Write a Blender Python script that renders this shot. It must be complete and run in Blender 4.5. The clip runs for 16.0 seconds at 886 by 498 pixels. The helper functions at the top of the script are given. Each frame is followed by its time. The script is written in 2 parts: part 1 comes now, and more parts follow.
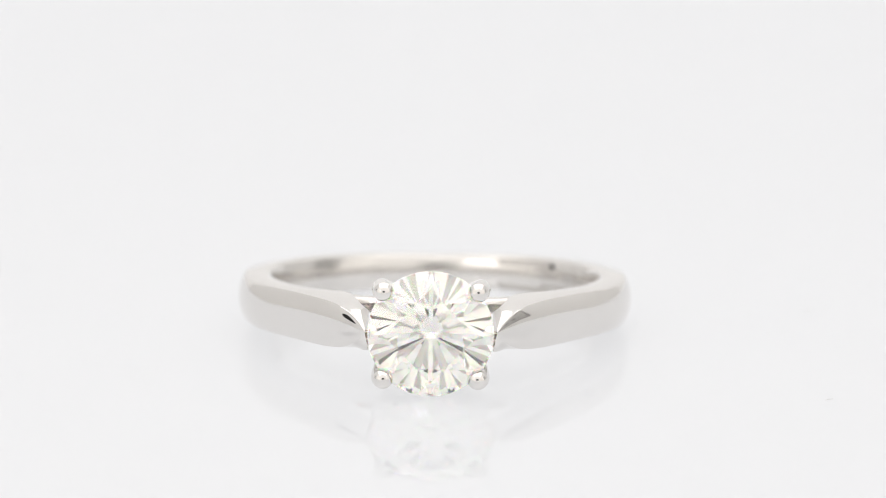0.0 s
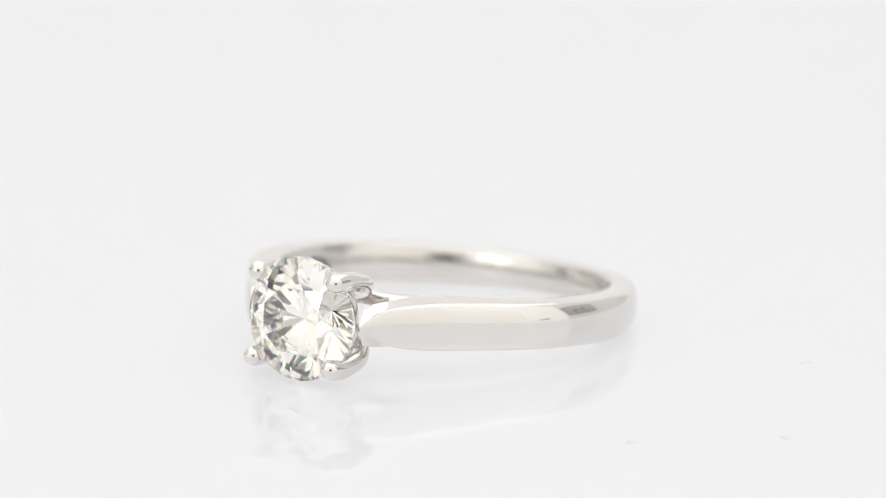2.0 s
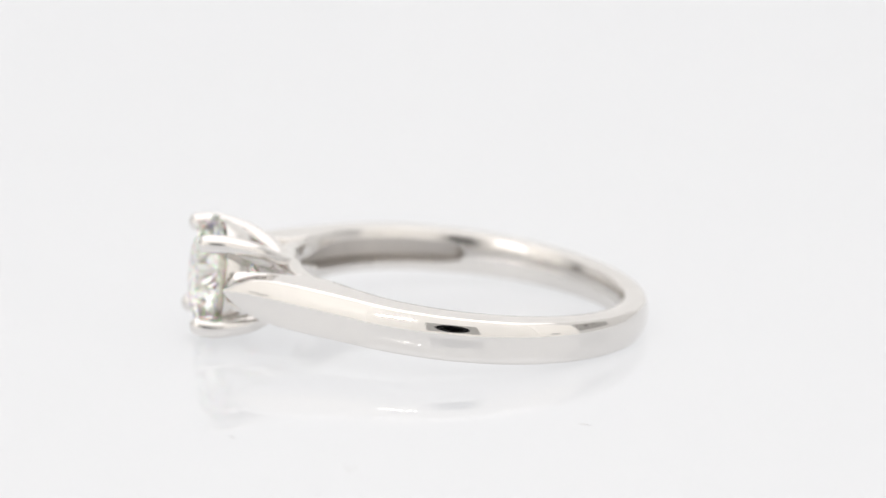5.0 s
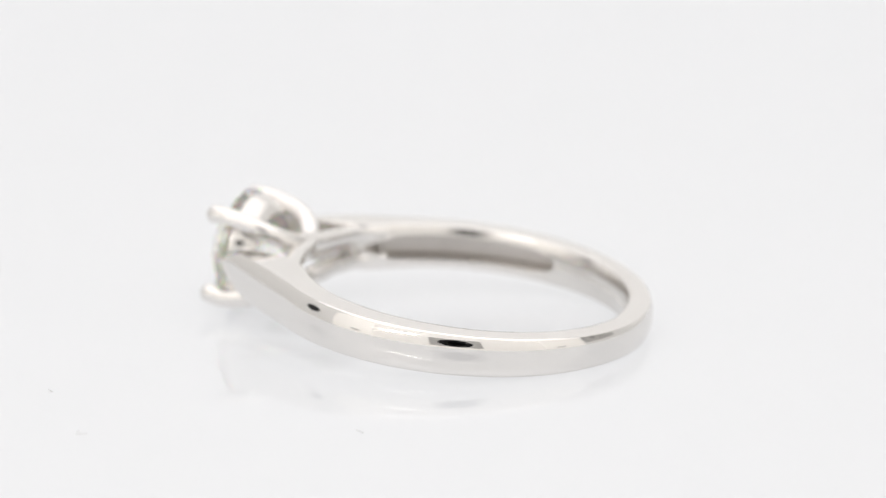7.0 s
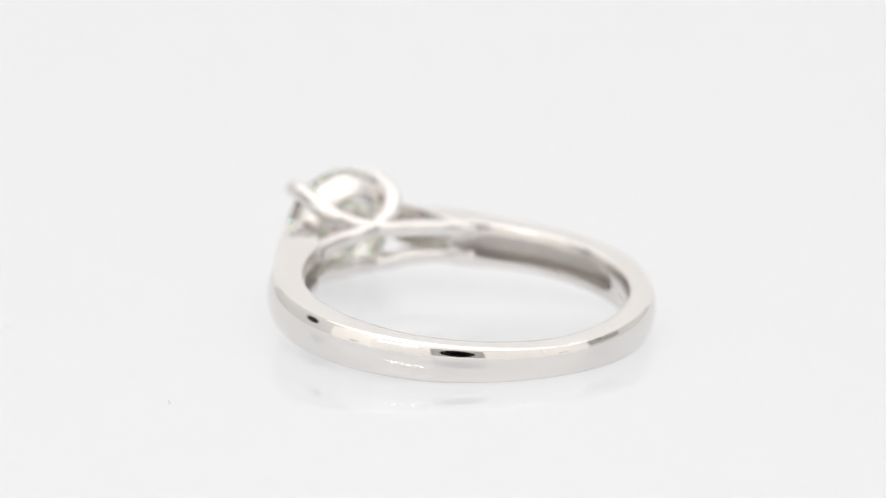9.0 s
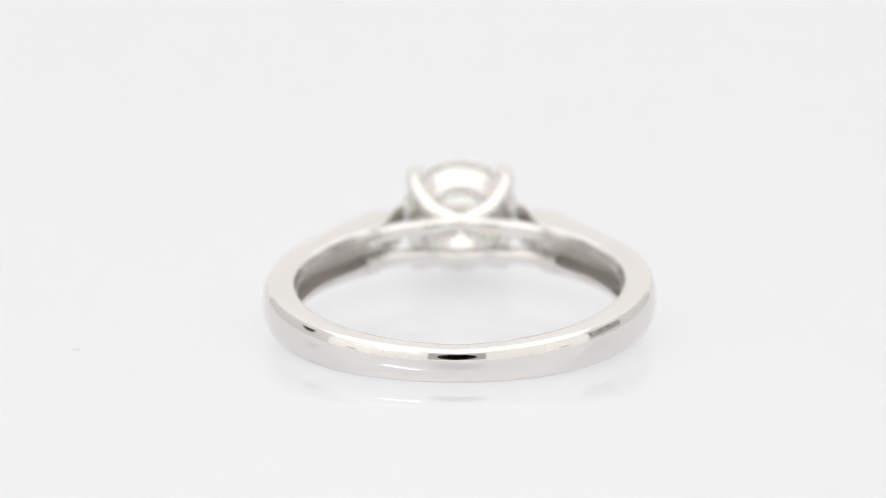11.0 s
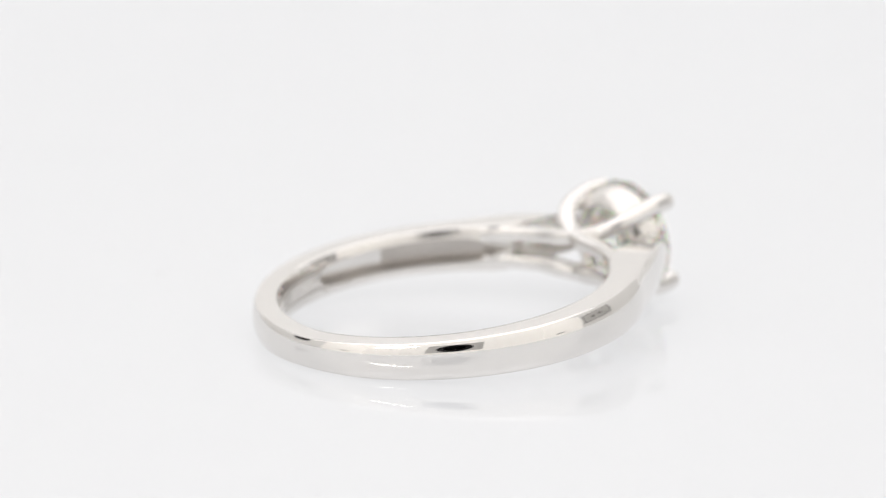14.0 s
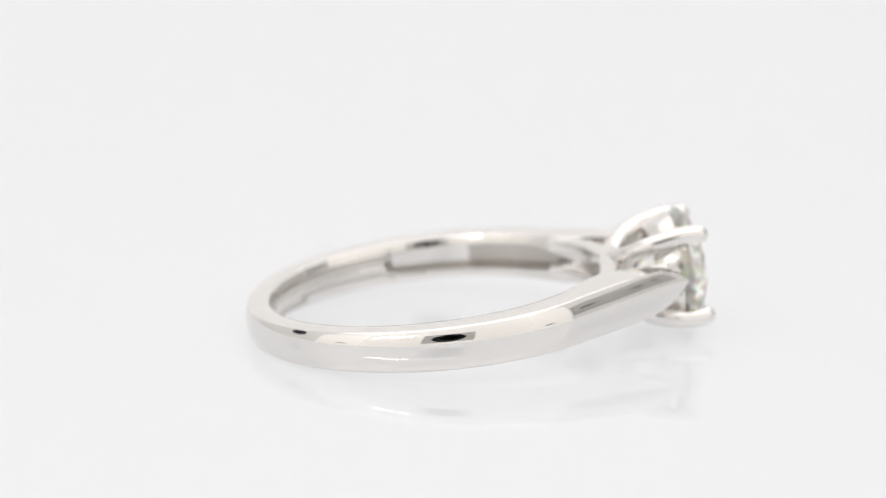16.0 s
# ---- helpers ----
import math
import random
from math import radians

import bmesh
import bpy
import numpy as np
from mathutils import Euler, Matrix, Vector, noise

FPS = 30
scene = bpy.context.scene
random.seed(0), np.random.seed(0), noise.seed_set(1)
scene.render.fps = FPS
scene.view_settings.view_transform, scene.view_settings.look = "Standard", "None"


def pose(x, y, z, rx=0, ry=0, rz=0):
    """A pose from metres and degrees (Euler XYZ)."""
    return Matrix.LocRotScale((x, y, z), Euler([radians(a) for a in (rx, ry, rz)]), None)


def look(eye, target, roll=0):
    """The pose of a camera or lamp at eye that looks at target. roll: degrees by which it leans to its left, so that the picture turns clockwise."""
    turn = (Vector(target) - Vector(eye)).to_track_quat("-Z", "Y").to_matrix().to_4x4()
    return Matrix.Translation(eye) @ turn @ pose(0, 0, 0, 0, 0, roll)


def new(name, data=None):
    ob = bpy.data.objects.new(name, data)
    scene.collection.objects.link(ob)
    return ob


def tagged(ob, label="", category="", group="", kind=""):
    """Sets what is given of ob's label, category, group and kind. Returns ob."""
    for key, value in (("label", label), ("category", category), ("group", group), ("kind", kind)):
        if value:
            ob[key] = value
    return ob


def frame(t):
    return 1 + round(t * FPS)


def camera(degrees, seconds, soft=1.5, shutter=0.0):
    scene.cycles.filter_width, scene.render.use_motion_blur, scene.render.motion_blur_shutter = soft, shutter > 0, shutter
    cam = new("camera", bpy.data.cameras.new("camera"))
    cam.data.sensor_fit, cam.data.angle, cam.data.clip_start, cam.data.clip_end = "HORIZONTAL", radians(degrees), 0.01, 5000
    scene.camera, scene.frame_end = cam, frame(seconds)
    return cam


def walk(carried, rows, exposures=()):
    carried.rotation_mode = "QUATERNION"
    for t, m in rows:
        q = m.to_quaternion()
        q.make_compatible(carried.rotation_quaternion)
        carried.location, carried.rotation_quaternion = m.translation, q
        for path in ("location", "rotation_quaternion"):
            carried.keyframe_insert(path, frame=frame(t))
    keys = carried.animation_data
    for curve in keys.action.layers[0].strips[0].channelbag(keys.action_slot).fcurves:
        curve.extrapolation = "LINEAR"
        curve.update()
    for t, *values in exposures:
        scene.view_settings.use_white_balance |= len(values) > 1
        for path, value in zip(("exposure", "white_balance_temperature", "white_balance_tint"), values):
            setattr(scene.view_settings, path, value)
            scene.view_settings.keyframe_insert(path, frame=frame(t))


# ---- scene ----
MM = 0.001
LENS_DEGREES = 10.539
EYE = Vector((0.0, -0.25095, 0.06711))
TILT = radians(14.021)
WAY = Vector((0.0, math.cos(TILT), -math.sin(TILT)))
cam = camera(LENS_DEGREES, 16.0, soft=0.9)
cam.data.dof.use_dof = True
cam.data.dof.focus_distance = 0.2475
cam.data.dof.aperture_fstop = 36
walk(cam, [(0.0, look(EYE, EYE + WAY, 0.07)), (16.0, look(EYE, EYE + WAY, 0.07))])

# ---- light ----
CEILING_GLOW = 0.64
# emission put into the table, boards and fabric themselves, with no lamps behind them
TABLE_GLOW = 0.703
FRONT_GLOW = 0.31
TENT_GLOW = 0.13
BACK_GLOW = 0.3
LED_GLOW = 55.0
world = bpy.data.worlds.new("room_dark")
world.use_nodes = True
world.node_tree.nodes["Background"].inputs["Color"].default_value = (0.9, 0.92, 1.0, 1)
world.node_tree.nodes["Background"].inputs["Strength"].default_value = 0.02
scene.world = world
scene.cycles.max_bounces = 24
scene.cycles.transmission_bounces = 20
scene.cycles.glossy_bounces = 12
scene.view_settings.exposure = 0.0

# turntable: degrees a second, clockwise from above, and its axis
SPIN = 16.312
AXIS_X = 0.232 * MM
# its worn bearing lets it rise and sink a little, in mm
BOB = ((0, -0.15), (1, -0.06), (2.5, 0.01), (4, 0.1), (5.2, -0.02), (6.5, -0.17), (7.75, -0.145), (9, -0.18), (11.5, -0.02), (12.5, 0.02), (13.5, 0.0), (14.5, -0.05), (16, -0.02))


# ---- materials ----
def material(name, colour, rough=0.5, metal=0.0, ior=1.5, coat=0.0, vary=0.04, scale=60.0, bump=0.0, bump_scale=400.0, rough_vary=0.0, glow=0.0):
    m = bpy.data.materials.new(name)
    m.use_nodes = True
    nt = m.node_tree
    b = nt.nodes["Principled BSDF"]
    b.inputs["Roughness"].default_value = rough
    b.inputs["Metallic"].default_value = metal
    b.inputs["IOR"].default_value = ior
    b.inputs["Coat Weight"].default_value = coat
    b.inputs["Emission Color"].default_value = (*colour, 1)
    b.inputs["Emission Strength"].default_value = glow
    co = nt.nodes.new("ShaderNodeTexCoord")
    big = nt.nodes.new("ShaderNodeTexNoise")
    big.inputs["Scale"].default_value = scale
    big.inputs["Detail"].default_value = 5
    nt.links.new(co.outputs["Object"], big.inputs["Vector"])
    ramp = nt.nodes.new("ShaderNodeMapRange")
    ramp.inputs["To Min"].default_value = 1 - vary
    ramp.inputs["To Max"].default_value = 1 + vary
    nt.links.new(big.outputs["Fac"], ramp.inputs["Value"])
    mul = nt.nodes.new("ShaderNodeMix")
    mul.data_type, mul.blend_type = "RGBA", "MULTIPLY"
    mul.inputs["Factor"].default_value = 1
    mul.inputs["A"].default_value = (*colour, 1)
    nt.links.new(ramp.outputs["Result"], mul.inputs["B"])
    nt.links.new(mul.outputs["Result"], b.inputs["Base Color"])
    fine = nt.nodes.new("ShaderNodeTexNoise")
    fine.inputs["Scale"].default_value = bump_scale
    fine.inputs["Detail"].default_value = 4
    nt.links.new(co.outputs["Object"], fine.inputs["Vector"])
    if bump:
        bp = nt.nodes.new("ShaderNodeBump")
        bp.inputs["Strength"].default_value = bump
        bp.inputs["Distance"].default_value = 0.00002
        nt.links.new(fine.outputs["Fac"], bp.inputs["Height"])
        nt.links.new(bp.outputs["Normal"], b.inputs["Normal"])
    if rough_vary:
        rr = nt.nodes.new("ShaderNodeMapRange")
        rr.inputs["To Min"].default_value = max(0.0, rough - rough_vary)
        rr.inputs["To Max"].default_value = rough + rough_vary
        nt.links.new(fine.outputs["Fac"], rr.inputs["Value"])
        nt.links.new(rr.outputs["Result"], b.inputs["Roughness"])
    return m


def glowing(name, colour, strength):
    m = bpy.data.materials.new(name)
    m.use_nodes = True
    nt = m.node_tree
    b = nt.nodes["Principled BSDF"]
    b.inputs["Base Color"].default_value = (*colour, 1)
    b.inputs["Emission Color"].default_value = (*colour, 1)
    b.inputs["Emission Strength"].default_value = strength
    return m


def gemstone(name):
    """Clear stone of high refraction with a faint warm tint."""
    m = bpy.data.materials.new(name)
    m.use_nodes = True
    nt = m.node_tree
    nt.nodes.remove(nt.nodes["Principled BSDF"])
    # most of the light bends alike; a small share splits into colours
    last = None
    for colour, ior in (((0.972, 0.971, 0.957), 2.42), ((0.027, 0.0, 0.0), 2.36), ((0.0, 0.027, 0.0), 2.42), ((0.0, 0.0, 0.027), 2.5)):
        g = nt.nodes.new("ShaderNodeBsdfGlass")
        g.inputs["Color"].default_value = (*colour, 1)
        g.inputs["Roughness"].default_value = 0.0
        g.inputs["IOR"].default_value = ior
        if last is None:
            last = g.outputs["BSDF"]
        else:
            add = nt.nodes.new("ShaderNodeAddShader")
            nt.links.new(last, add.inputs[0])
            nt.links.new(g.outputs["BSDF"], add.inputs[1])
            last = add.outputs["Shader"]
    nt.links.new(last, nt.nodes["Material Output"].inputs["Surface"])
    return m


WHITE_GOLD = material("polished_white_gold", (0.79, 0.772, 0.752), rough=0.035, metal=1.0, vary=0.015, scale=300, bump=0.02, bump_scale=2500, rough_vary=0.015)
CAST_GOLD = material("unpolished_white_gold", (0.6, 0.575, 0.548), rough=0.48, metal=1.0, vary=0.12, scale=700, bump=0.25, bump_scale=3500)
INSIDE_GOLD = material("worn_white_gold", (0.76, 0.74, 0.717), rough=0.19, metal=1.0, vary=0.03, scale=300, bump=0.03, bump_scale=2500, rough_vary=0.04)
GEM = gemstone("clear_gem")
# opal acrylic: emission put in to thin the ring's shadow, no lamp below; it scatters the rest
ACRYLIC = material("glowing_opal_acrylic", (0.1975, 0.1985, 0.202), rough=0.03, ior=1.49, vary=0.006, scale=25, rough_vary=0.01, glow=TABLE_GLOW / 0.2)
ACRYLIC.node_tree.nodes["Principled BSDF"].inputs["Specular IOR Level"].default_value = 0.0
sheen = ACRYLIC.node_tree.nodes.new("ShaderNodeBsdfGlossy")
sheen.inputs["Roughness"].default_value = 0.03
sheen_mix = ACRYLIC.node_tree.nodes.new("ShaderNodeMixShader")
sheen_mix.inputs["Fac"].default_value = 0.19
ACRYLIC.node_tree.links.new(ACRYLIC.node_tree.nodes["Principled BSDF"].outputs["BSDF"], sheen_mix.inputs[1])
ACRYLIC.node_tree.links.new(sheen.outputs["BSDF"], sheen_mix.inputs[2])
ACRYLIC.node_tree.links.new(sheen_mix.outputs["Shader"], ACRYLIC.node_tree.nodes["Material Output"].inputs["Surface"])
# emission put into the board so the band mirrors a bright front
GLOWING_FRONT = material("glowing_front_board", (0.8, 0.785, 0.76), rough=0.7, vary=0.02, scale=12, glow=FRONT_GLOW / 0.8)
# tent fabric with an even glow put in; there are no lamps outside
TENT = material("glowing_tent_fabric", (0.7, 0.695, 0.685), rough=0.8, vary=0.015, scale=14, bump=0.1, glow=TENT_GLOW / 0.7)
# same fabric with more glow, so the ring's side faces mirror brighter
BACK_TENT = material("glowing_back_fabric", (0.7, 0.695, 0.69), rough=0.8, vary=0.015, scale=14, bump=0.1, glow=BACK_GLOW / 0.7)
BOX_WHITE = material("white_foam_board", (0.715, 0.71, 0.70), rough=0.7, vary=0.02, scale=12, bump=0.1)
BLACK_RUBBER = material("black_rubber", (0.012, 0.012, 0.013), rough=0.6, vary=0.1, scale=200)
GREY_MESH = material("grey_panel", (0.54, 0.53, 0.515), rough=0.6, vary=0.25, scale=90)
DARK_MESH = material("dark_grey_panel", (0.16, 0.157, 0.153), rough=0.6, vary=0.2, scale=90)
LINT = material("grey_lint", (0.68, 0.67, 0.67), rough=0.9, vary=0.1, scale=800)
DIFFUSER = glowing("glowing_diffuser", (1.0, 0.99, 1.0), CEILING_GLOW)
LED = glowing("led_bead", (1.0, 0.98, 0.95), LED_GLOW)


# ---- building helpers ----
def finish(name, bm, mat, smooth=True, angle=35):
    bmesh.ops.recalc_face_normals(bm, faces=bm.faces)
    me = bpy.data.meshes.new(name)
    bm.to_mesh(me)
    bm.free()
    me.materials.append(mat)
    if smooth:
        for p in me.polygons:
            p.use_smooth = True
        me.set_sharp_from_angle(angle=radians(angle))
    return me


def part(name, bm, mat, parent, label="", smooth=True, angle=35):
    ob = new(name, finish(name, bm, mat, smooth, angle))
    ob.parent = parent
    if label:
        tagged(ob, label)
    return ob


def box(bm, x0, y0, z0, x1, y1, z1):
    v = [bm.verts.new((x, y, z)) for z in (z0, z1) for y in (y0, y1) for x in (x0, x1)]
    for f in ((0, 2, 3, 1), (4, 5, 7, 6), (0, 1, 5, 4), (2, 6, 7, 3), (0, 4, 6, 2), (1, 3, 7, 5)):
        bm.faces.new([v[i] for i in f])


def structure(name, bm, mat, label, category, smooth=False):
    return tagged(new(name, finish(name, bm, mat, smooth)), label, category, kind="structure")


def rings_to_mesh(rings, closed=False, caps=True):
    """A skin over loops of points with the same count."""
    bm = bmesh.new()
    loops = [[bm.verts.new(p) for p in ring] for ring in rings]
    n = len(loops[0])
    pairs = list(zip(loops, loops[1:]))
    if closed:
        pairs.append((loops[-1], loops[0]))
    for a, b in pairs:
        for i in range(n):
            j = (i + 1) % n
            bm.faces.new((a[i], a[j], b[j], b[i]))
    if caps and not closed:
        bm.faces.new(loops[0][::-1])
        bm.faces.new(loops[-1])
    return bm


def glide(x, table):
    """Smooth interpolation in a small table of (x, y) pairs."""
    if x <= table[0][0]:
        return table[0][1]
    for k in range(len(table) - 1):
        (x0, y0), (x1, y1) = table[k], table[k + 1]
        if x <= x1:
            def slope(i):
                if i == 0 or i == len(table) - 1:
                    return 0.0 if len(table) < 3 else (table[min(i + 1, len(table) - 1)][1] - table[max(i - 1, 0)][1]) / (table[min(i + 1, len(table) - 1)][0] - table[max(i - 1, 0)][0])
                return (table[i + 1][1] - table[i - 1][1]) / (table[i + 1][0] - table[i - 1][0])
            h = x1 - x0
            s = (x - x0) / h
            return ((2 * s**3 - 3 * s**2 + 1) * y0 + (s**3 - 2 * s**2 + s) * h * slope(k)
                    + (-2 * s**3 + 3 * s**2) * y1 + (s**3 - s**2) * h * slope(k + 1))
    return table[-1][1]


# ---- light box ----
def light_box():
    x, y0, y1, z0, z1, w = 0.25, -0.2, 0.32, -0.03, 0.30, 0.006
    bm = bmesh.new()
    box(bm, -x, y0, z0 - w, x, y1, z0)
    structure("floor", bm, BOX_WHITE, "white matt board floor of the light box", "floor")
    bm = bmesh.new()
    box(bm, -x - w, y0, z0 - w, -x, y1, z1)
    structure("wall_west", bm, TENT, "glowing white fabric side wall of the light box", "wall")
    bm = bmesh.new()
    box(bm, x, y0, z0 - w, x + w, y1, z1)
    structure("wall_east", bm, TENT, "glowing white fabric side wall of the light box", "wall")
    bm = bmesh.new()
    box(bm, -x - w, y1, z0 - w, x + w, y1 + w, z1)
    structure("wall_north", bm, BACK_TENT, "brighter glowing white fabric back wall of the light box", "wall")
    # front wall with an opening for the lens
    ox, oz0, oz1 = 0.055, 0.015, 0.097
    bm = bmesh.new()
    box(bm, -x - w, y0 - w, z0 - w, -ox, y0, z1)
    box(bm, ox, y0 - w, z0 - w, x + w, y0, z1)
    box(bm, -ox, y0 - w, z0 - w, ox, y0, oz0)
    box(bm, -ox, y0 - w, oz1, ox, y0, z1)
    structure("wall_south", bm, GLOWING_FRONT, "glowing white board front wall with an opening for the lens", "wall")
    bm = bmesh.new()
    box(bm, -x - w, y0 - w, z1, x + w, y1 + w, z1 + w)
    structure("ceiling", bm, DIFFUSER, "glowing white diffuser ceiling of the light box", "ceiling")
    # glowing panels added to carry that bright front on round the sides
    for name, sx in (("glow_panel_west", -1), ("glow_panel_east", 1)):
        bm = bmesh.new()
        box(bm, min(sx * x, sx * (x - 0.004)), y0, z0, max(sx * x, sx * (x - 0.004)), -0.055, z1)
        structure(name, bm, GLOWING_FRONT, "added glowing white panel on the side wall", "panel")
    # grey lens panel with a round hole, set in the opening
    bm = bmesh.new()
    n, cz, hole = 64, 0.0549, 0.036
    rims = []
    for y in (y0 - 0.002, y0 - 0.004):
        inner, outer = [], []
        for k in range(n):
            t = 2 * math.pi * (k + 0.5) / n
            c, q = math.cos(t), math.sin(t)
            inner.append(bm.verts.new((hole * c, y, cz + hole * q)))
            f = min(ox / abs(c), (oz1 - cz if q > 0 else cz - oz0) / abs(q))
            outer.append(bm.verts.new((f * c, y, cz + f * q)))
        rims.append((inner, outer))
    (ia, oa), (ib, ob2) = rims
    for k in range(n):
        j = (k + 1) % n
        bm.faces.new((ia[k], ia[j], oa[j], oa[k]))
        bm.faces.new((ib[k], ob2[k], ob2[j], ib[j]))
        bm.faces.new((ia[k], ib[k], ib[j], ia[j]))
    structure("lens_panel", bm, GREY_MESH, "grey panel with a round hole for the lens", "panel")


def macro_lens():
    """Lens hood and barrel round the viewpoint, its dark inside closed behind."""
    n = 48
    prof = ((0.026, 0.024), (0.0345, 0.026), (0.035, 0.020), (0.033, -0.01), (0.033, -0.06), (0.012, -0.06), (0.012, -0.05), (0.025, -0.045), (0.0255, 0.0))
    bm = bmesh.new()
    loops = [[bm.verts.new((r * math.cos(2 * math.pi * k / n), r * math.sin(2 * math.pi * k / n), -d)) for k in range(n)] for r, d in prof]
    for a, b in zip(loops, loops[1:] + loops[:1]):
        for i in range(n):
            bm.faces.new((a[i], a[(i + 1) % n], b[(i + 1) % n], b[i]))
    ob = tagged(new("macro_lens"), "black macro lens with its hood before the box", "lens")
    part("hood", bm, BLACK_RUBBER, ob)
    bm = bmesh.new()
    bmesh.ops.create_cone(bm, cap_ends=True, segments=48, radius1=0.035, radius2=0.035, depth=0.02)
    bmesh.ops.translate(bm, vec=(0, 0, 0.071), verts=bm.verts)
    part("barrel", bm, BLACK_RUBBER, ob)
    ob.matrix_world = look(EYE, EYE + WAY)
    return ob


def led_strip(x0, y0, x1, y1, z, count):
    ob = tagged(new("led_strip"), "short strip of bright white light beads on the front wall", "light strip")
    a, b = Vector((x0, y0, z)), Vector((x1, y1, z))
    d = (b - a).normalized()
    side = Vector((-d.y, d.x, 0))
    bm = bmesh.new()
    loops = []
    for s in (-0.006, (b - a).length + 0.006):
        c = a + d * s
        loops.append([c + side * 0.0005 * p + Vector((0, 0, 0.003)) * q for p, q in ((-1, -1), (1, -1), (1, 1), (-1, 1))])
    va, vb = [[bm.verts.new(p) for p in lp] for lp in loops]
    for i in range(4):
        bm.faces.new((va[i], va[(i + 1) % 4], vb[(i + 1) % 4], vb[i]))
    bm.faces.new(va)
    bm.faces.new(vb)
    part("backing", bm, GREY_MESH, ob, smooth=False)
    me = None
    for k in range(count):
        c = a.lerp(b, k / (count - 1)) - side * 0.001
        if me is None:
            bm = bmesh.new()
            bmesh.ops.create_uvsphere(bm, u_segments=12, v_segments=8, radius=0.0025)
            me = finish("bead", bm, LED)
        bead = new("bead", me)
        bead.parent = ob
        bead.location = c
    return ob


def wall_fittings():
    """A black disc and a grey panel, added on the side walls as dark shapes for the band to mirror."""
    ob = tagged(new("black_disc"), "round black disc added on the white side wall", "grommet")
    bm = bmesh.new()
    bmesh.ops.create_cone(bm, cap_ends=True, segments=40, radius1=0.024, radius2=0.021, depth=0.004)
    bmesh.ops.rotate(bm, matrix=Matrix.Rotation(radians(90), 3, "Y"), verts=bm.verts)
    part("rim", bm, BLACK_RUBBER, ob)
    ob.location = (-0.248, 0.018, 0.065)
    # stand-in for a grey patch with two dark smudges mirrored in the band
    ob = tagged(new("grey_patch_panel"), "grey striped panel with two dark dots added on the white side wall", "vent")
    bm = bmesh.new()
    box(bm, -0.004, -0.05, -0.04, 0, 0.05, 0.04)
    part("patch_frame", bm, DARK_MESH, ob, smooth=False)
    for k in range(6):
        bm = bmesh.new()
        z = -0.036 + 0.0122 * k
        box(bm, -0.007, -0.046, z, -0.004, 0.046, z + 0.0108)
        part("patch_strip", bm, GREY_MESH, ob, smooth=False)
    for y in (-0.016, 0.009):
        bm = bmesh.new()
        bmesh.ops.create_cone(bm, cap_ends=True, segments=20, radius1=0.007, radius2=0.006, depth=0.003)
        bmesh.ops.rotate(bm, matrix=Matrix.Rotation(radians(90), 3, "Y"), verts=bm.verts)
        bmesh.ops.translate(bm, vec=(-0.0085, y, -0.004), verts=bm.verts)
        part("patch_dot", bm, DARK_MESH, ob)
    ob.location = (0.25, 0.002, 0.07)
    for sx in (-1, 1):
        ob = tagged(new("wall_slot"), "narrow dark slot with grey rim in the side panel", "slot", "slots in the side panels")
        bm = bmesh.new()
        box(bm, -0.001, -0.017, -0.004, 0.001, 0.017, 0.004)
        part("rim", bm, GREY_MESH, ob, smooth=False)
        bm = bmesh.new()
        box(bm, -0.0016, -0.014, -0.0022, 0.0016, 0.014, 0.0022)
        part("slot_inside", bm, BLACK_RUBBER, ob, smooth=False)
        ob.location = (sx * 0.2454, -0.133, 0.022)


def turntable():
    n = 160
    prof = ((0.0, 0.0), (0.119, 0.0), (0.1197, -0.0003), (0.12, -0.001), (0.12, -0.005), (0.1193, -0.006), (0.0, -0.006))
    ob = tagged(new("turntable"), "round glossy white acrylic turntable that turns slowly", "turntable")
    bm = bmesh.new()
    loops = []
    for r, z in prof[1:-1]:
        loops.append([bm.verts.new((r * math.cos(2 * math.pi * k / n), r * math.sin(2 * math.pi * k / n), z)) for k in range(n)])
    for a, b in zip(loops, loops[1:]):
        for i in range(n):
            bm.faces.new((a[i], b[i], b[(i + 1) % n], a[(i + 1) % n]))
    bm.faces.new(loops[0])
    bm.faces.new(loops[-1][::-1])
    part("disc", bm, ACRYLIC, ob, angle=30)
    bm = bmesh.new()
    bmesh.ops.create_cone(bm, cap_ends=True, segments=64, radius1=0.07, radius2=0.066, depth=0.0238)
    bmesh.ops.translate(bm, vec=(0, 0, -0.0179), verts=bm.verts)
    part("base", bm, BOX_WHITE, ob)
    return ob


# ---- the ring: x to its side, -y towards the head, z along the finger; built in mm ----
TIP = 14.6
WIDTH = ((14, 1.02), (17, 1.16), (24, 1.3), (36, 1.31), (60, 1.24), (100, 1.17), (146, 1.02), (180, 0.88))
OUTER_WIDTH = ((TIP, 0.04), (15.3, 0.22), (16.3, 0.44), (17.8, 0.68), (20, 0.93), (23, 1.1), (27, 1.2), (33, 1.25), (48, 1.24), (60, 1.21), (100, 1.15), (146, 1.0), (180, 0.86))


def outer_radius(th):
    """Round at the back; the shoulders run to the head in a slight S, along lines that touch the round."""
    if th < 52.5:
        far = math.tan(radians(52.5 - TIP))
        u = max(0.0, 1 - math.tan(radians(52.5 - th)) / far)
        return 10.68 / math.cos(radians(th - 52.5)) + 1.35 * u * (1 - u)**2
    return glide(th, OUTER)


OUTER = ((52.5, 10.68), (90, 10.6), (130, 10.46), (180, 10.4))
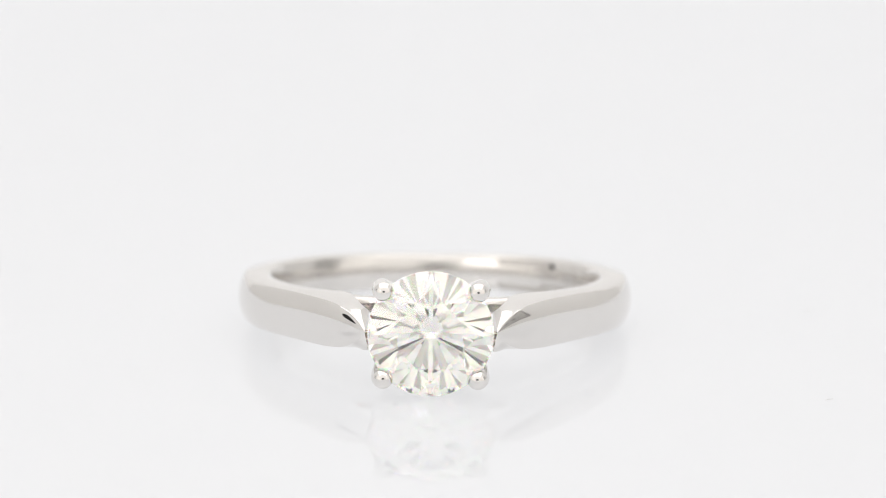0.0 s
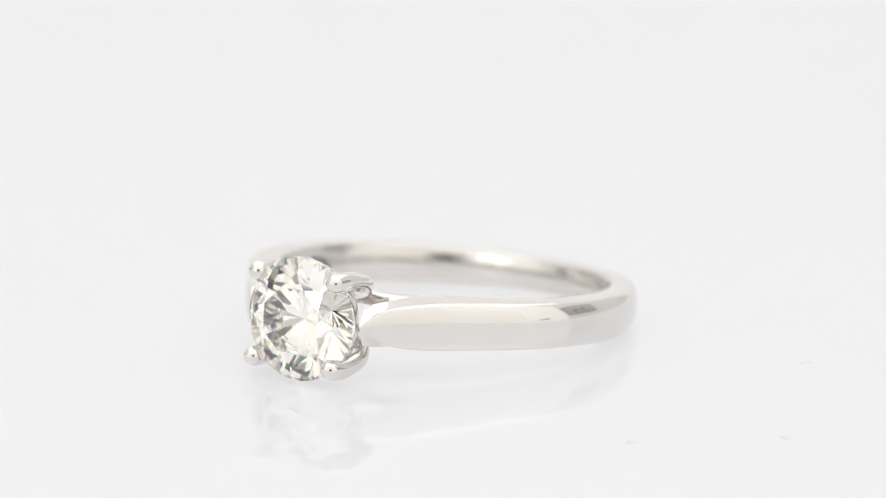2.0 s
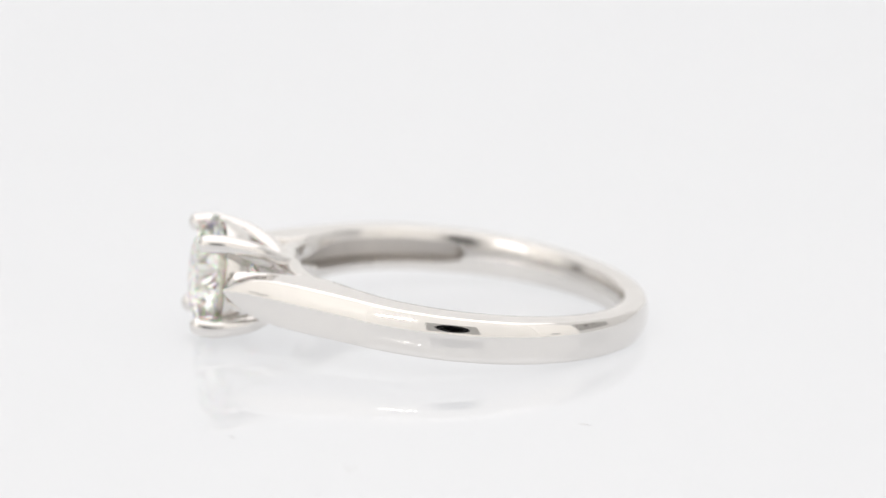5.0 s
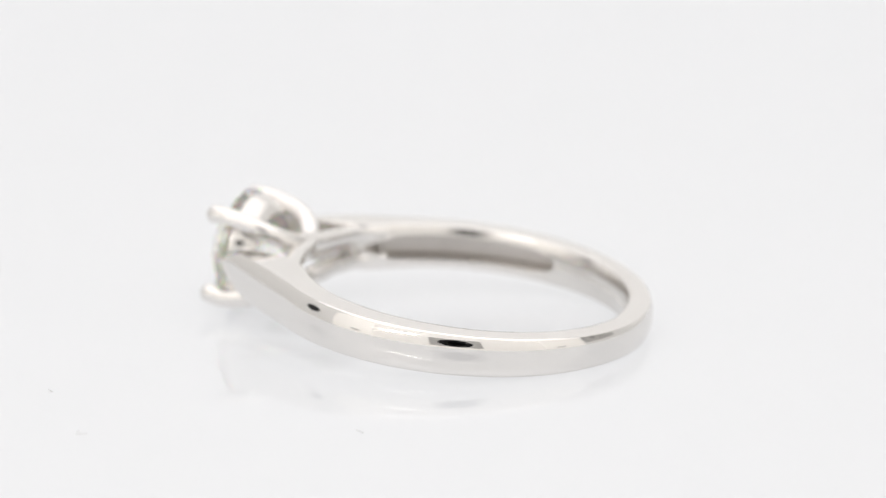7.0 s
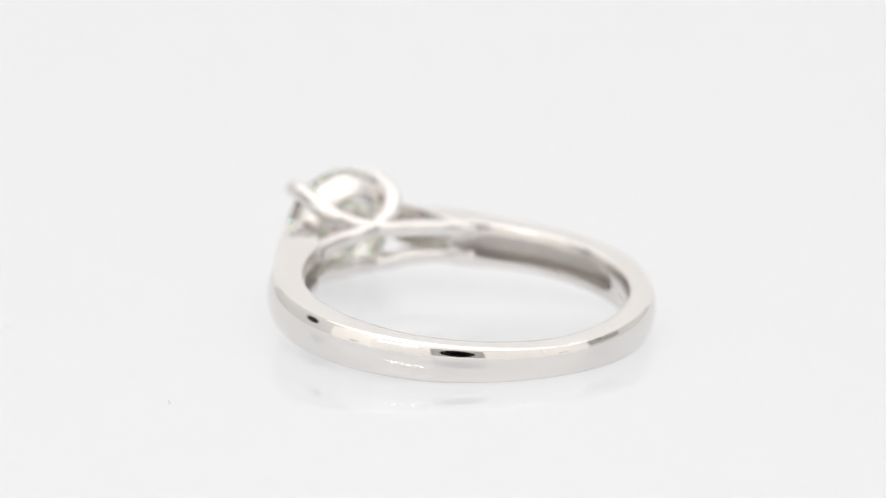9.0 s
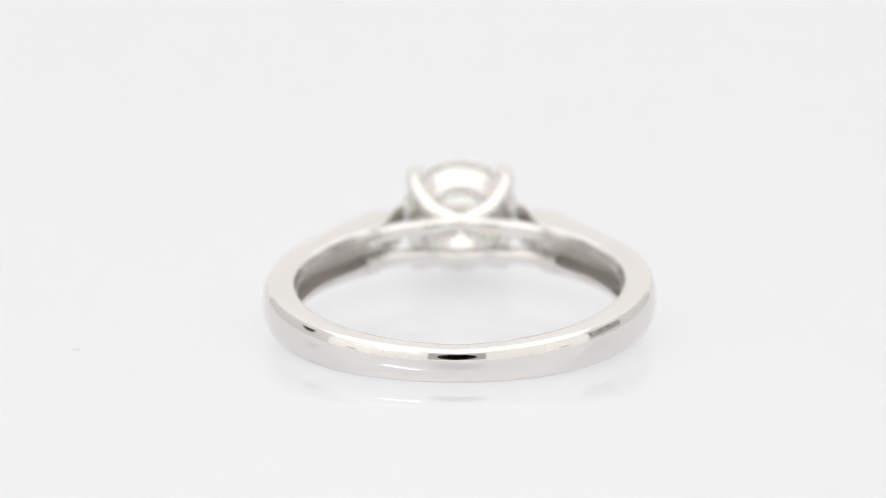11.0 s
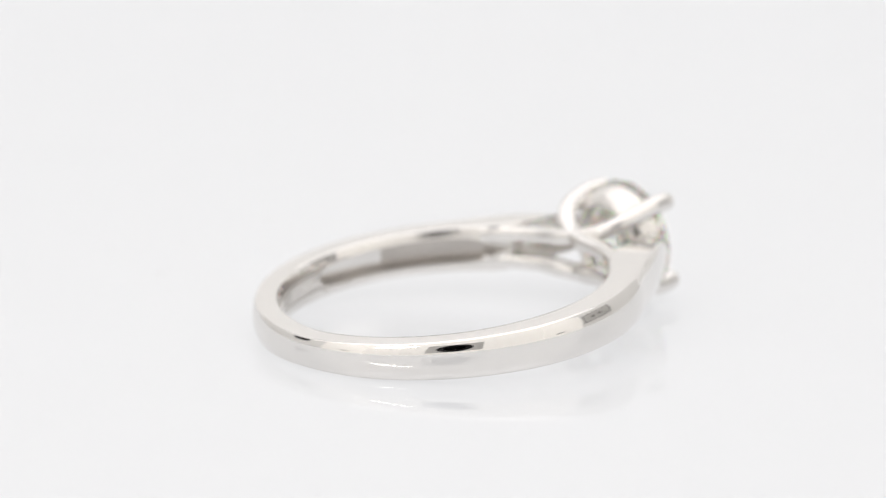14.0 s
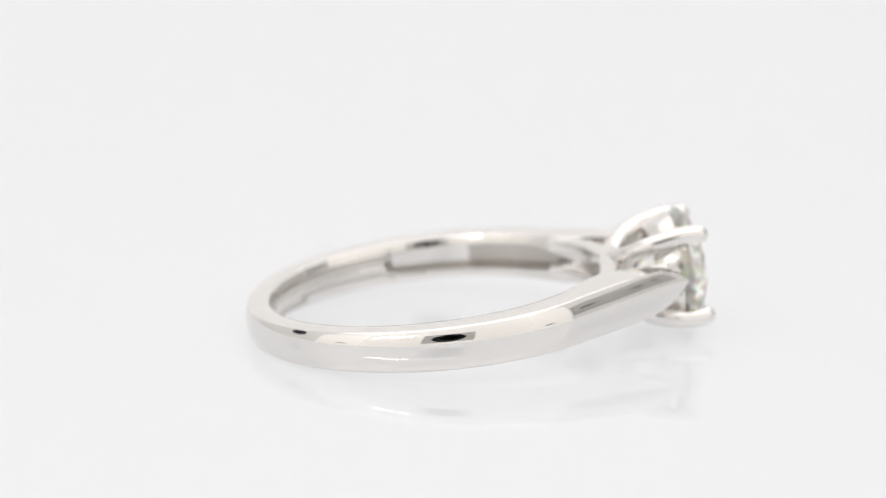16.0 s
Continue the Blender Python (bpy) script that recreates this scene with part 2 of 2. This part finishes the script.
GROOVE = ((14, 0.0), (24, 0.0), (30, 0.22), (38, 0.6), (46, 0.7), (60, 0.7), (90, 0.62), (97, 0.5), (100, 0.32), (101.5, 0.0), (180, 0.0))
# the shoulders hang free of the bars under the stone: their inner side rises to the tip
INSIDE = ((14, 12.75), (17, 11.85), (20, 10.85), (23, 9.95), (26, 9.3), (29, 8.9), (33, 8.68), (38, 8.62), (60, 8.65), (100, 8.72), (130, 8.82), (180, 8.84))


def shank():
    loops = []
    steps = [TIP + (360 - 2 * TIP) * k / 240 for k in range(241)]
    for deg in steps:
        th = min(deg, 360 - deg)
        bi, bo, ro = glide(th, WIDTH), glide(th, OUTER_WIDTH), outer_radius(th)
        g = max(0.0, glide(th, GROOVE)) if th < 101.5 else 0.0
        depth = 1.0 * min(1.0, g / 0.55)
        inner = glide(th, INSIDE)
        dome = 0.26 * bo  # flat in the middle, falling off towards the crisp side edges
        c = min(0.08, bo * 0.4)
        half = [(inner + depth, 0.0), (inner + depth, g * 0.75), (inner + depth * 0.6, g * 0.97), (inner + 0.03, g + 0.02)]
        # the inside is rounded a little for comfort
        for s in (0.06, 0.3, 0.6, 1.0):
            v = g + (bi - 0.13 - g) * s
            half.append((inner + 0.2 * (v / bi)**2, v))
        half += [(inner + 0.2, bi - 0.04), (inner + 0.27, bi)]
        re = ro - dome
        bulge = 0.045 * min(1.0, (th - TIP) / 8)
        for s in (0.15, 0.3, 0.45, 0.6, 0.75, 0.88):
            half.append((inner + 0.27 + (re - c - inner - 0.27) * s, bi + (bo - bi) * s + bulge * math.sin(math.pi * s)))
        half += [(re - c, bo), (re - 0.35 * c, bo - 0.12 * c), (re + 0.004, bo - 0.5 * c)]
        for s in (0.94, 0.87, 0.79, 0.7, 0.6, 0.48, 0.34, 0.18):
            half.append((re + dome * (1 - s**2.3), bo * s))
        half.append((ro, 0.0))
        full = half + [(r, -v) for r, v in half[-2:0:-1]]
        a = radians(deg)
        lean = 0.16 * (1 - math.cos(a))  # the base sits a little off the head's axis
        loops.append([Vector((r * math.sin(a) + lean, -r * math.cos(a), v)) * MM for r, v in full])
    return rings_to_mesh(loops)


def catmull(points, n):
    out = []
    for k in range(len(points) - 1):
        p = [Vector(points[max(0, min(len(points) - 1, k + j))]) for j in (-1, 0, 1, 2)]
        for i in range(n):
            s = i / n
            out.append(0.5 * (2 * p[1] + (p[2] - p[0]) * s + (2 * p[0] - 5 * p[1] + 4 * p[2] - p[3]) * s * s + (3 * p[1] - p[0] - 3 * p[2] + p[3]) * s**3))
    out.append(Vector(points[-1]))
    return out


def prong(sx, sz):
    """A bar from one shoulder that crosses under the stone and ends as a rounded claw on the other side."""
    path = [(-5.4, 0.74, 7.25), (-4.5, 0.78, 8.1), (-3.5, 0.8, 8.66), (-2.3, 0.84, 9.05), (-0.9, 0.95, 9.25), (0.4, 1.1, 9.65), (1.6, 1.45, 10.3), (2.3, 1.9, 11.25), (2.5, 2.16, 12.3), (2.55, 2.28, 13.1), (2.5, 2.29, 13.7), (2.43, 2.26, 14.02)]
    pts = catmull([(sx * u, -w, sz * v) for u, v, w in path], 8)
    n, m = 16, len(pts)
    loops = []
    for k, p in enumerate(pts):
        d = (pts[min(k + 1, m - 1)] - pts[max(k - 1, 0)]).normalized()
        up = Vector((0, 0, sz))
        side = d.cross(up).normalized()
        up = side.cross(d).normalized()
        f = k / (m - 1)
        a = glide(f, ((0.0, 0.4), (0.15, 0.45), (0.35, 0.54), (0.5, 0.55), (0.7, 0.51), (1.0, 0.53)))
        b = 0.42 + 0.11 * min(1.0, max(0.0, (f - 0.4) / 0.3))
        e = 0.55 + 0.45 * min(1.0, max(0.0, (f - 0.35) / 0.4))
        ring = []
        for i in range(n):
            t = 2 * math.pi * i / n
            c, s = math.cos(t), math.sin(t)
            ring.append(p + side * (a * math.copysign(abs(c)**e, c)) + up * (b * math.copysign(abs(s)**e, s)))
        loops.append(ring)
        if k == m - 1:
            for q in (0.2, 0.4, 0.58, 0.74, 0.87, 0.96, 0.995):
                h = math.sqrt(1 - q * q)
                loops.append([p + d * (0.53 * q) + (x - p) * h for x in ring])
    loops = [[x * MM for x in ring] for ring in loops]
    return rings_to_mesh(loops)


def gallery_rail():
    n = 72
    prof = ((2.08, 11.62), (2.3, 11.56), (2.42, 11.62), (2.78, 12.15), (3.04, 12.72), (3.06, 12.9), (2.96, 12.98), (2.86, 12.95))
    loops = []
    for k in range(n):
        t = 2 * math.pi * k / n
        loops.append([Vector((r * math.cos(t), -w, r * math.sin(t))) * MM for r, w in prof])
    return rings_to_mesh(loops, closed=True)


GIRDLE = 13.35
RADIUS = 3.25


def brilliant():
    """Round brilliant cut: a short drum trimmed by the planes of its facets."""
    bm = bmesh.new()
    bmesh.ops.create_cone(bm, cap_ends=True, segments=96, radius1=1, radius2=1, depth=3)
    g = 0.018

    def cut(az, slope, r, z, up):
        a, s = radians(az), radians(slope)
        no = Vector((math.sin(s) * math.cos(a), math.sin(s) * math.sin(a), math.cos(s) * up))
        co = Vector((r * math.cos(a), r * math.sin(a), z))
        res = bmesh.ops.bisect_plane(bm, geom=bm.verts[:] + bm.edges[:] + bm.faces[:], plane_co=co, plane_no=no, clear_outer=True, dist=1e-6)
        edges = [e for e in res["geom_cut"] if isinstance(e, bmesh.types.BMEdge)]
        if edges:
            bmesh.ops.contextual_create(bm, geom=edges)

    top = g + (1 - 0.56) * math.tan(radians(34.3))
    cut(0, 0, 0, top, 1)
    for k in range(8):
        cut(45 * k + 22.5, 34.3, 1, g, 1)
        cut(45 * k + 22.5, 40.8, 1, -g, -1)
    for k in range(8):
        cut(45 * k, 22, 0.56 * math.cos(radians(22.5)), top, 1)
    for k in range(16):
        cut(22.5 * k + 11.25, 40, 1, g, 1)
        cut(22.5 * k + 11.25, 40.97, 1, -g, -1)
    for v in bm.verts:
        x, y, z = v.co * RADIUS
        v.co = Vector((x, -(GIRDLE + z), y)) * MM
    return bm


def solitaire_ring():
    ob = tagged(new("ring"), "polished white gold ring with one round clear stone, on its side", "ring")
    band = part("shank", shank(), WHITE_GOLD, ob, "polished white gold band with tapered shoulders", angle=28)
    band.data.materials.append(CAST_GOLD)
    band.data.materials.append(INSIDE_GOLD)
    for p in band.data.polygons:
        c = p.center / MM
        th = abs(math.degrees(math.atan2(c.x, -c.y)))
        lift = math.hypot(c.x, c.y) - glide(th, INSIDE)
        if th > 27 and 0.22 < lift < 1.1 and abs(c.z) < 0.74 and p.normal.dot(Vector((c.x, c.y, 0)).normalized()) < 0.5:
            p.material_index = 1
        elif lift < 0.24 and abs(c.z) < 1.2:
            p.material_index = 2
    bm = bmesh.new()
    for deg, h, q in ((121.6, 0.3, 0.3), (123.0, 0.28, 0.55), (124.4, 0.3, 0.4), (126.2, 0.22, 0.25), (127.6, 0.3, 0.5), (129.0, 0.26, 0.3)):
        a = radians(deg)
        rad, tan = Vector((math.sin(a), -math.cos(a), 0)), Vector((math.cos(a), math.sin(a), 0))
        at = rad * (glide(deg, INSIDE) - 0.005) + Vector((0.16 * (1 - math.cos(a)), 0, 0))
        v = [bm.verts.new((at + tan * (0.12 * q * i) + Vector((0, 0, h * j)) + rad * k) * MM) for k in (-0.03, 0.06) for j in (-1, 1) for i in (-1, 1)]
        for f in ((0, 2, 3, 1), (4, 5, 7, 6), (0, 1, 5, 4), (2, 6, 7, 3), (0, 4, 6, 2), (1, 3, 7, 5)):
            bm.faces.new([v[i] for i in f])
    part("hallmark", bm, WHITE_GOLD, band, "tiny stamped marks inside the band", smooth=False)
    for sx in (-1, 1):
        for sz in (-1, 1):
            part("prong", prong(sx, sz), WHITE_GOLD, ob, angle=50)
    part("gallery_rail", gallery_rail(), INSIDE_GOLD, ob, "satin white gold collar under the stone", angle=40)
    part("gemstone", brilliant(), GEM, ob, "round brilliant-cut clear stone with a faint yellow tint", smooth=False)
    return ob


def lint(x, y, turn, length, bend):
    ob = tagged(new("lint_fibre"), "tiny curled grey lint fibre on the turntable", "lint", "lint on the turntable")
    loops = []
    for k in range(13):
        s = k / 12 - 0.5
        c = Vector((length * s, bend * math.cos(math.pi * s * 1.7) * length, 0.045 + 0.12 * abs(s)))
        loops.append([(c + Vector((0, 0.018 * math.cos(t), 0.018 * math.sin(t)))) * MM for t in (0, 1.26, 2.51, 3.77, 5.03)])
    part("fibre", rings_to_mesh(loops), LINT, ob)
    return ob, pose(x * MM, y * MM, 0, 0, 0, turn)


light_box()
macro_lens()
wall_fittings()
led_strip(-0.086, -0.197, -0.192, -0.197, 0.108, 7)
table = turntable()
ring = solitaire_ring()
lints = [lint(19.54, -13.69, 30, 0.5, 0.2), lint(25.68, -8.63, 60, 0.75, -0.3), lint(19.72, 4.09, 60, 0.7, 0.1)]


def motions():
    times = [0.25 * k for k in range(65)]
    rest = pose(-0.82 * MM, 0.6 * MM, 1.885 * MM) @ pose(0, 0, 0, 0, 0, -0.22) @ pose(0, 0, 0, 0, 0.55, 0) @ pose(0, 0, 0, -5.97, 0, 0)

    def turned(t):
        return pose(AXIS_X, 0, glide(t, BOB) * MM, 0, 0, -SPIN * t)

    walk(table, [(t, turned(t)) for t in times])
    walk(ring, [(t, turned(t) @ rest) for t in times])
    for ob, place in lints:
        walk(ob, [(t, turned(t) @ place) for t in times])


motions()
